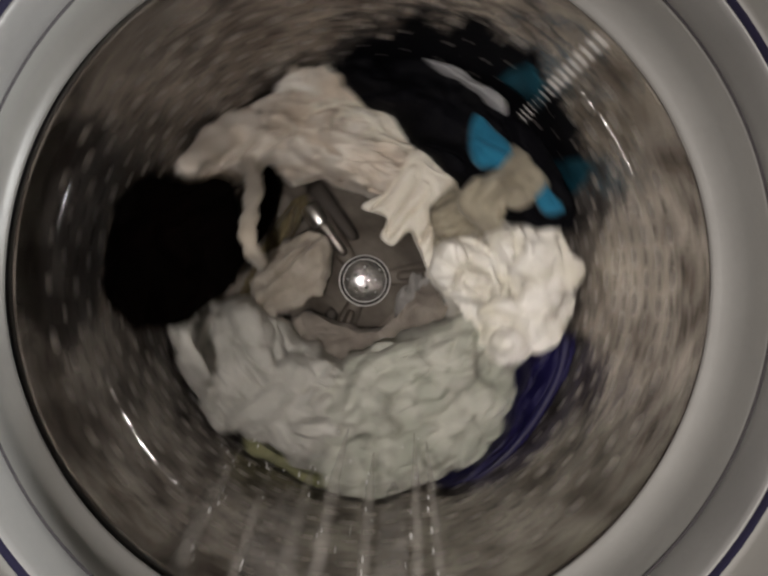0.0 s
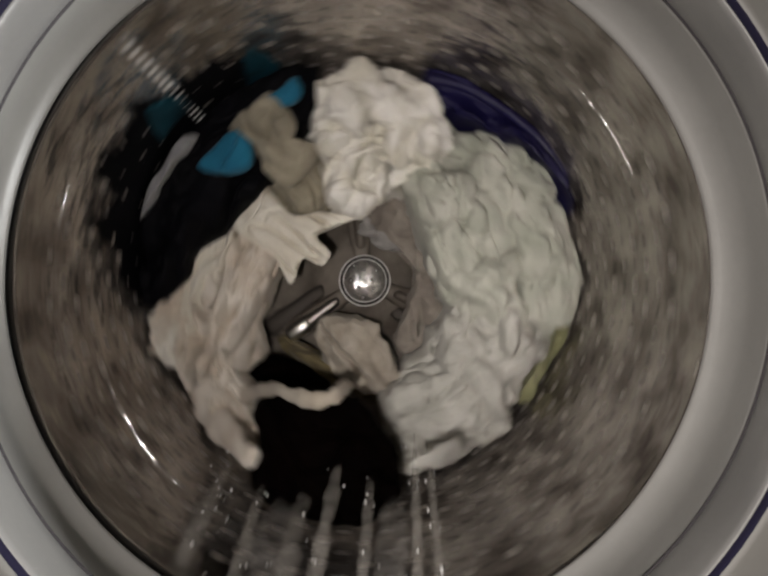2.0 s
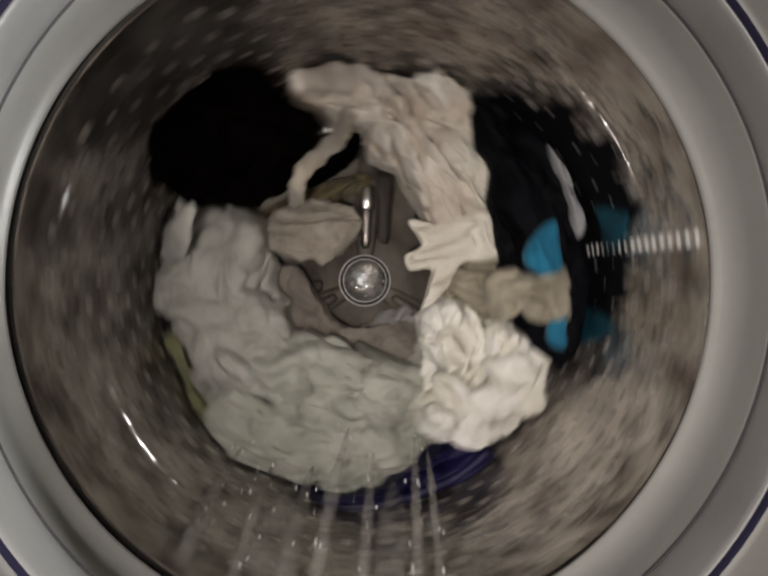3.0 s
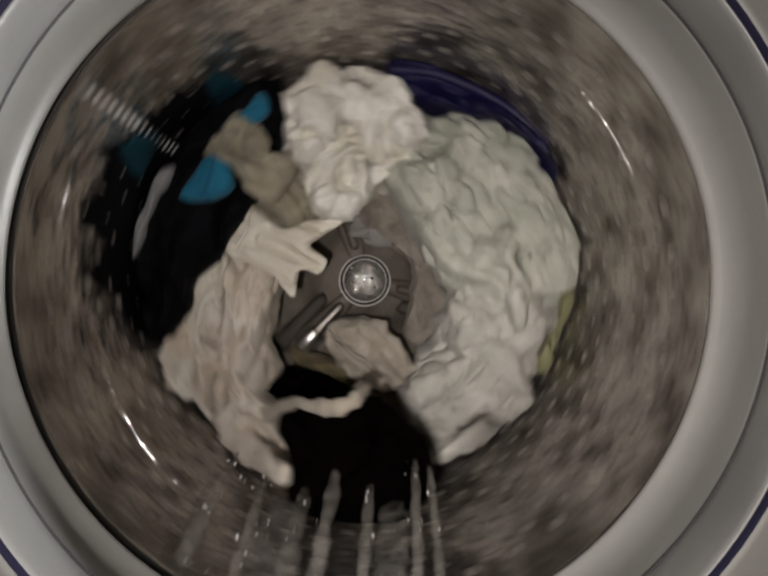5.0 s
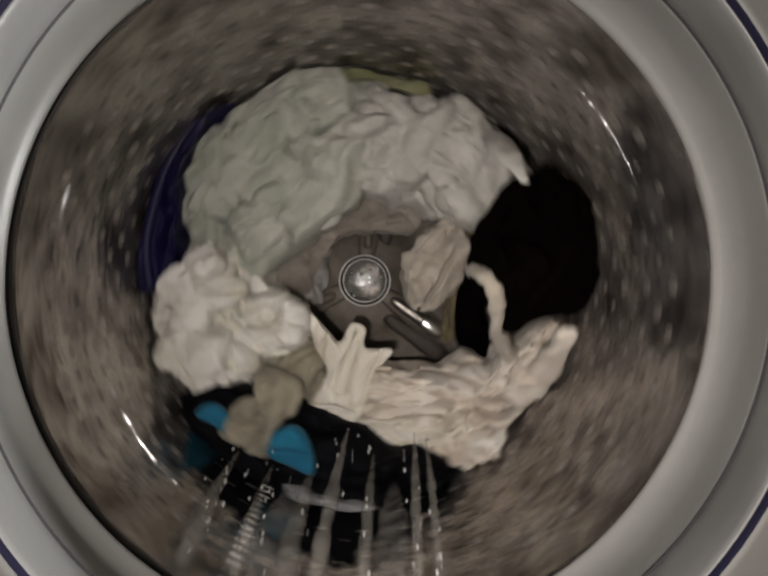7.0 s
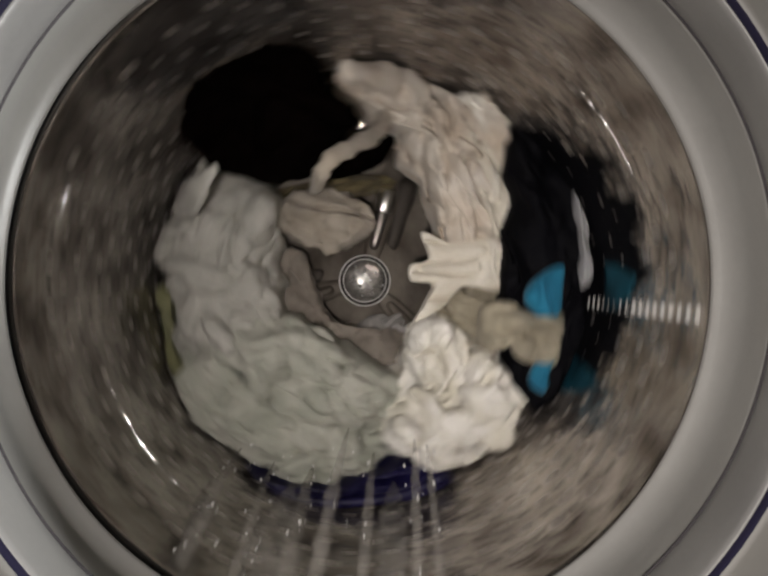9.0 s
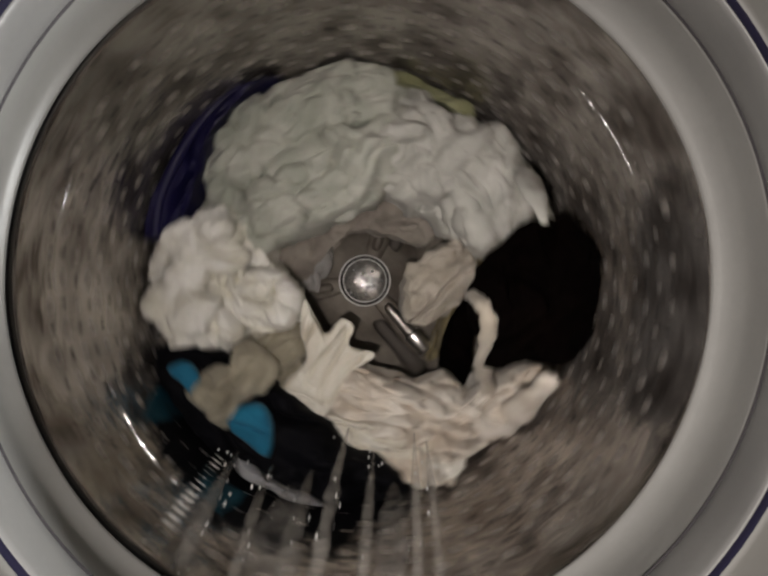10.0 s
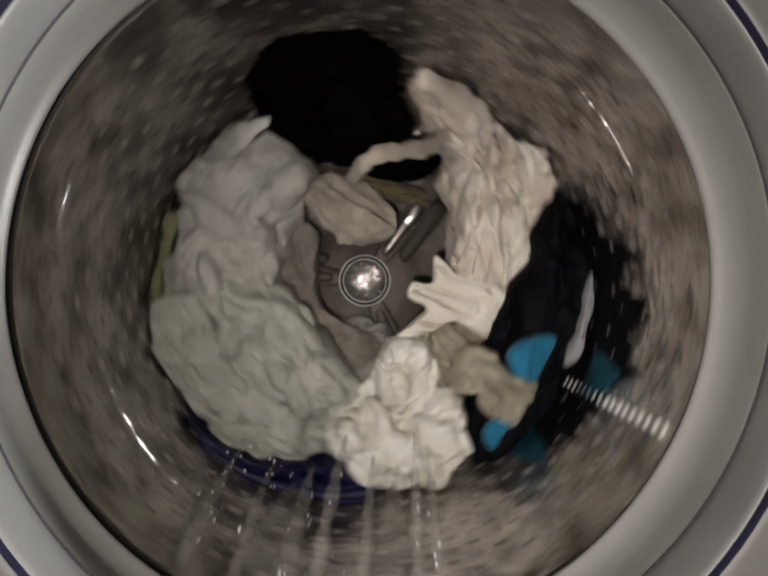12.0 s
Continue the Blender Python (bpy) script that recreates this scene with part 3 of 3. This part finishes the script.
washcloth = garment("washcloth", "small beige cotton washcloth hanging by the hub", "cloth",
        [(-119, -23), (-89, 20), (-63, 13), (-44, -23), (-46, -56), (-69, -96), (-96, -116), (-122, -83)],
        0.705, 0.04, BEIGE, 17.4, fold=0.009, along=65, wave=0.06, dome=0.018, rag=0.007)
garment("scarf", "narrow olive-tan cotton scarf behind the washcloth", "scarf",
        [(-144, 37), (-127, 50), (-116, -10), (-124, -84), (-97, -116), (-132, -114), (-145, -57)],
        0.752, 0.02, TAN, 14.5, fold=0.010, along=80, wave=0.04, dome=0.02, rag=0.004)
garment("handkerchief", "thin grey-white handkerchief against the back plate", "handkerchief",
        [(51, 31), (92, 58), (142, 37), (136, 3), (105, -17), (64, -24)],
        0.750, 0.015, HAZE, 15.8, fold=0.016, along=20, wave=0.05, dome=0.012, rag=0.014)

# added sheet, coloured as the shaded inside of the towels
garment("pillowcase", "thin grey-beige sheet added as the towels' shaded inner edge", "pillowcase",
        [(-59, -124), (-42, -81), (1, -66), (37, -55), (62, -30), (73, 9), (74, 44), (130, 58), (148, -22), (110, -114), (46, -167), (-20, -169)],
        0.728, 0.02, DRAB, 19.2, fold=0.007, along=70, wave=0.07, dome=0.020, rag=0.009)

# black lobe put into the gap beside the blouse for its shade
part("sleeve", cloth_mesh("sleeve", [(-192, 53), (-172, 66), (-147, 41), (-136, -3), (-138, -53), (-159, -28), (-178, 9)], 0.70, 0.04, BLACK, 41, fold=0.006, dome=0.02, rag=0.003, rings=16), sweater, "black lobe added to darken the shaded gap")
part("hem", mesh_from("hem", *tube(smooth_path([(-0.203, 0.525, -0.033), (-0.197, 0.525, -0.064), (-0.189, 0.525, -0.095), (-0.163, 0.525, -0.121), (-0.137, 0.525, -0.117)], 8), [0.007] * 33, 12, 0.2), BLACK), sweater, "thick black ribbed hem")
part("waistband", mesh_from("waistband", *tube(smooth_path([(0.222, 0.6, 0.067), (0.237, 0.6, 0.029), (0.241, 0.6, -0.024), (0.235, 0.6, -0.078), (0.217, 0.6, -0.121)], 8), [0.006] * 33, 12, 0.15), NAVY), shorts, "glossy navy waistband")
part("cuff", mesh_from("cuff", *tube(smooth_path([(0.057, 0.596, 0.197), (0.08, 0.596, 0.197), (0.101, 0.596, 0.185)], 6), [0.006] * 13, 12, 0.2), OLIVE), sock, "thick ribbed sock cuff")
part("heel", cloth_mesh("heel", [(16, 161), (73, 162), (93, 131), (78, 87), (35, 84), (16, 122)], 0.640, 0.04, OLIVE, 47, fold=0.012, along=60, wave=0.03, dome=0.02, rag=0.006, rings=24), sock, "shaded beige heel")
garment("cloth", "olive-green cotton cloth squeezed under the towels", "cloth",
        [(-15, -228), (32, -237), (79, -225), (114, -205), (129, -216), (91, -244), (32, -253), (-12, -247)],
        0.650, 0.05, MOSS, 43, fold=0.008, along=5, wave=0.03, dome=0.015, rag=0.004)

part("seam", mesh_from("seam", *tube(smooth_path([(-0.024, 0.624, 0.15), (-0.003, 0.624, 0.147), (0.018, 0.624, 0.152)], 6), [0.002] * 13, 8, 0.2), IVORY), collar, "stitched ivory seam")
part("hem", mesh_from("hem", *tube(smooth_path([(-0.09, 0.702, -0.098), (-0.066, 0.702, -0.08), (-0.051, 0.702, -0.05)], 6), [0.0025] * 13, 8, 0.2), BEIGE), washcloth, "stitched beige hem")


def add_fold(ob, outline, front, mat, seed, along, wave):
    part("fold", cloth_mesh("fold", outline, front, 0.03, mat, seed, fold=0.012, along=along, wave=wave * 1.5, dome=0.022, rag=0.004, rings=20), ob)


add_fold(towel_a, [(177, 9), (223, -15), (228, -73), (212, -133), (180, -168), (171, -131), (189, -73)], 0.622, SAGE, 21, 70, 0.03)
add_fold(towel_a, [(44, -93), (78, -32), (125, -9), (154, -61), (125, -113), (78, -119)], 0.620, SAGE, 22, 50, 0.03)
add_fold(towel_a, [(61, -171), (125, -136), (171, -113), (186, -151), (148, -209), (93, -229)], 0.618, SAGE, 23, 40, 0.028)
add_fold(towel_b, [(-142, -148), (-107, -110), (-61, -106), (-46, -160), (-84, -209), (-131, -192)], 0.628, ASH, 24, 100, 0.035)
add_fold(towel_b, [(-26, -116), (32, -113), (64, -165), (44, -215), (-3, -209), (-32, -162)], 0.625, ASH, 25, 110, 0.035)
add_fold(towel_b, [(-170, -134), (-150, -145), (-129, -157), (-134, -180), (-149, -174), (-162, -154)], 0.622, ASH, 26, 130, 0.03)
add_fold(shirt, [(47, 83), (77, 110), (114, 103), (127, 60), (100, 36), (60, 47)], 0.612, WHITE, 27, 20, 0.022)
add_fold(shirt, [(109, 146), (146, 164), (191, 158), (210, 123), (180, 97), (134, 109)], 0.618, WHITE, 28, 140, 0.022)
add_fold(shirt, [(157, 83), (209, 103), (230, 89), (211, 49), (183, 3), (146, 26)], 0.622, WHITE, 29, 110, 0.022)
add_fold(blouse, [(-209, 157), (-174, 179), (-150, 177), (-169, 140), (-197, 116)], 0.628, WHITE, 30, 40, 0.02)
add_fold(blouse, [(-142, 179), (-84, 185), (-32, 161), (-84, 145), (-154, 128), (-183, 136)], 0.632, IVORY, 31, 15, 0.016)
add_fold(blouse, [(-229, -10), (-250, -7), (-234, 44), (-200, 84), (-148, 102), (-171, 61), (-190, 32)], 0.63, CREAM, 32, 50, 0.016)
add_fold(blouse, [(-174, 115), (-109, 136), (-32, 136), (-32, 106), (-85, 93), (-133, 85)], 0.64, CREAM, 33, 8, 0.016)


def inside(outline, x, z):
    hit = False
    for i, (x0, z0) in enumerate(outline):
        x1, z1 = outline[i - 1]
        if (z0 > z) != (z1 > z) and x < (x1 - x0) * (z - z0) / (z1 - z0) + x0:
            hit = not hit
    return hit


def lobes(ob, outline, front, mats, count, big, seed, rag=0.006):
    """Overlapping rolls of the same cloth, piled over its outline (mm), each turned its own way."""
    rng = random.Random(seed)
    xs, zs = [p[0] for p in outline], [p[1] for p in outline]
    done = []
    for _ in range(600):
        if len(done) == count:
            break
        x, z = rng.uniform(min(xs), max(xs)), rng.uniform(min(zs), max(zs))
        size = rng.uniform(0.6, 1.1) * big
        ring = [(x + 0.8 * size * math.cos(a), z + 0.8 * size * math.sin(a)) for a in (0, 0.8, 1.6, 2.4, 3.1, 3.9, 4.7, 5.5)]
        if not all(inside(outline, *p) for p in ring) or any(math.hypot(x - u, z - v) < 0.85 * big for u, v in done):
            continue
        done.append((x, z))
        turn, slim = rng.uniform(0, math.pi), rng.uniform(0.55, 0.95)
        loop = []
        for k in range(9):
            a = 2 * math.pi * k / 9
            r = size * rng.uniform(0.75, 1.2)
            u, v = r * math.cos(a), r * slim * math.sin(a)
            loop.append((x + u * math.cos(turn) - v * math.sin(turn), z + u * math.sin(turn) + v * math.cos(turn)))
        part("fold", cloth_mesh("fold", loop, front + rng.uniform(-0.012, 0.010), 0.03, mats[len(done) % len(mats)], seed + len(done) * 1.37,
                                fold=0.007, along=math.degrees(turn), wave=0.055, dome=0.014, rag=rag, rings=18), ob)


lobes(towel_a, [(127, 27), (186, 18), (219, 30), (227, -15), (233, -74), (216, -133), (186, -174), (150, -214), (100, -236), (50, -209), (27, -150), (35, -91), (80, -27)], 0.617, (SAGE,), 9, 42, 61)
lobes(towel_b, [(-143, -140), (-117, -105), (-61, -101), (-3, -105), (50, -111), (73, -167), (67, -230), (9, -228), (-56, -238), (-108, -225), (-149, -184)], 0.620, (ASH,), 8, 40, 74)
lobes(shirt, [(47, 79), (79, 111), (96, 132), (126, 170), (178, 178), (208, 143), (240, 99), (222, 56), (196, 0), (143, 9), (108, 35), (67, 47)], 0.606, (WHITE,), 8, 30, 83, 0.007)


# ---- water: jets from the seal's lower edge into the drum ----
def ray_point(px, pz, y):
    """A point at depth y on the line from the eye whose slopes are px to the right and pz up from the drum's axis."""
    return Vector((EYE.x + px * y, y, EYE.z - AX + pz * y))


# slope at the laundry (right, up), slope at the rim (right, up), thickness
JETS = [(-0.215, -0.310, -0.345, -0.56, 1.4), (-0.155, -0.335, -0.235, -0.56, 1.1), (-0.085, -0.345, -0.140, -0.56, 1.6),
        (-0.020, -0.275, -0.085, -0.56, 1.2), (0.026, -0.320, 0.006, -0.56, 1.0), (0.100, -0.285, 0.108, -0.56, 0.9), (0.122, -0.300, 0.150, -0.56, 0.8),
        (-0.118, -0.375, -0.190, -0.56, 3.0), (0.062, -0.375, 0.058, -0.56, 2.8), (-0.255, -0.355, -0.330, -0.56, 2.4)]
JET_ENDS = []


def water_jet(i, a, b, c, d, k):
    far, near = ray_point(a, b, 0.61), ray_point(c, d, 0.335)
    mid = far.lerp(near, 0.5) + Vector((0, 0, 0.006))
    pts = smooth_path([near + (near - mid) * 0.3, near, mid, far], 14)
    n = len(pts)
    rad = [k * (0.0046 + 0.0011 * noise.noise(Vector((j * 0.35, i * 5.0, 0))) + 0.0009 * noise.noise(Vector((j * 1.1, i * 3.0, 4)))) * min(1.0, 0.12 + 2.2 * (1 - j / (n - 1))) for j in range(n)]
    ob = root("water_jet", "thin glassy jet of water sprayed into the drum", "water", "water jets")
    part("stream", mesh_from("stream", *tube(pts, rad, 10, 0.5, 0.5 if k > 2 else 1.0), MIST if k > 2 else WATER), ob)
    JET_ENDS.append((near + (near - mid) * 0.3, mid, far))
    return ob


for i, j in enumerate(JETS):
    water_jet(i, *j)

DROPS = []
ball_v, ball_f = lathe([(-1.0, 0.001), (-0.8, 0.6), (-0.3, 0.95), (0.3, 0.95), (0.8, 0.6), (1.0, 0.001)], 8)
for i in range(82):
    s = random.uniform(0.0006, 0.0013)
    st = random.uniform(1.0, 2.6)
    ob = root("water_drop", "small bright drop of flying water", "water drop", "drops of the jets")
    part("bead", mesh_from("bead", [(x * s, y * s * st, z * s * st) for x, y, z in ball_v], ball_f, DROP), ob)
    DROPS.append((ob, i % (7 if i < 64 else 2), random.random(), random.uniform(1.5, 2.6), Vector((random.uniform(-1, 1), random.uniform(-1, 1), random.uniform(-0.6, 1))) * (0.012 if i < 64 else 0.022)))


# ---- what moves ----
# the drum's turn in degrees, every 0.2 s
TURN = [-687.3, -653.7, -621.8, -591.6, -563.5, -536.3, -512.3, -487.9, -463.6, -439.8, -416.2, -393.5, -368.1, -342.1, -315.2, -288.7, -263.0, -236.2, -209.6, -185.4, -164.0, -144.7, -126.5, -108.5, -90.1, -66.3, -41.0, -13.8, 13.2, 40.2, 67.8, 94.7, 121.2, 146.8, 171.2, 194.9, 215.3, 237.8, 260.1, 283.0, 307.2, 333.0, 360.3, 388.4, 416.9, 444.7, 471.9, 497.9, 522.9, 546.9, 568.9, 590.9, 613.4, 636.8, 660.6, 686.4, 713.9, 741.8, 769.7, 797.6, 825.8]


def motions():
    rows = []
    for i in range(121):
        k = min(i // 2, len(TURN) - 2)
        p0, p1, p2, p3 = TURN[max(k - 1, 0)], TURN[k], TURN[k + 1], TURN[min(k + 2, len(TURN) - 1)]
        f = i / 2 - k
        a = 0.5 * (2 * p1 + (p2 - p0) * f + (2 * p0 - 5 * p1 + 4 * p2 - p3) * f * f + (3 * p1 - p0 - 3 * p2 + p3) * f ** 3)
        rows.append((i / 10, pose(0, 0, AX, 0, a, 0)))
    for ob in (DRUM, *(g for g in LAUNDRY if g is not sweater)):
        walk(ob, rows)
    # the sweater's path is shifted off the drum's axis to fit the camera's view
    walk(sweater, [(t, Matrix.Translation((-0.010, 0, 0.003)) @ m) for t, m in rows])
    # drops fly up a jet, then run back under the seal's edge and start again
    for ob, j, start, period, off in DROPS:
        a, m, b = JET_ENDS[j]
        steps = []
        for i in range(121):
            u = (i / 10 / period + start) % 1.0
            if u < 0.62:
                v = u / 0.62
                p = (a * (1 - v) ** 2 + m * (2 * v * (1 - v)) + b * v * v) + off * (0.2 + v)
            else:
                v = (u - 0.62) / 0.38
                p = b.lerp(a, v) + off * (1.2 - v)
                low = math.sqrt(max(0.0, (R - 0.006) ** 2 - p.x ** 2))
                p = Vector((p.x, p.y, p.z + (-low - p.z) * math.sin(math.pi * v)))
            steps.append((i / 10, Matrix.Translation(p + Vector((0, 0, AX)))))
        walk(ob, steps)


motions()
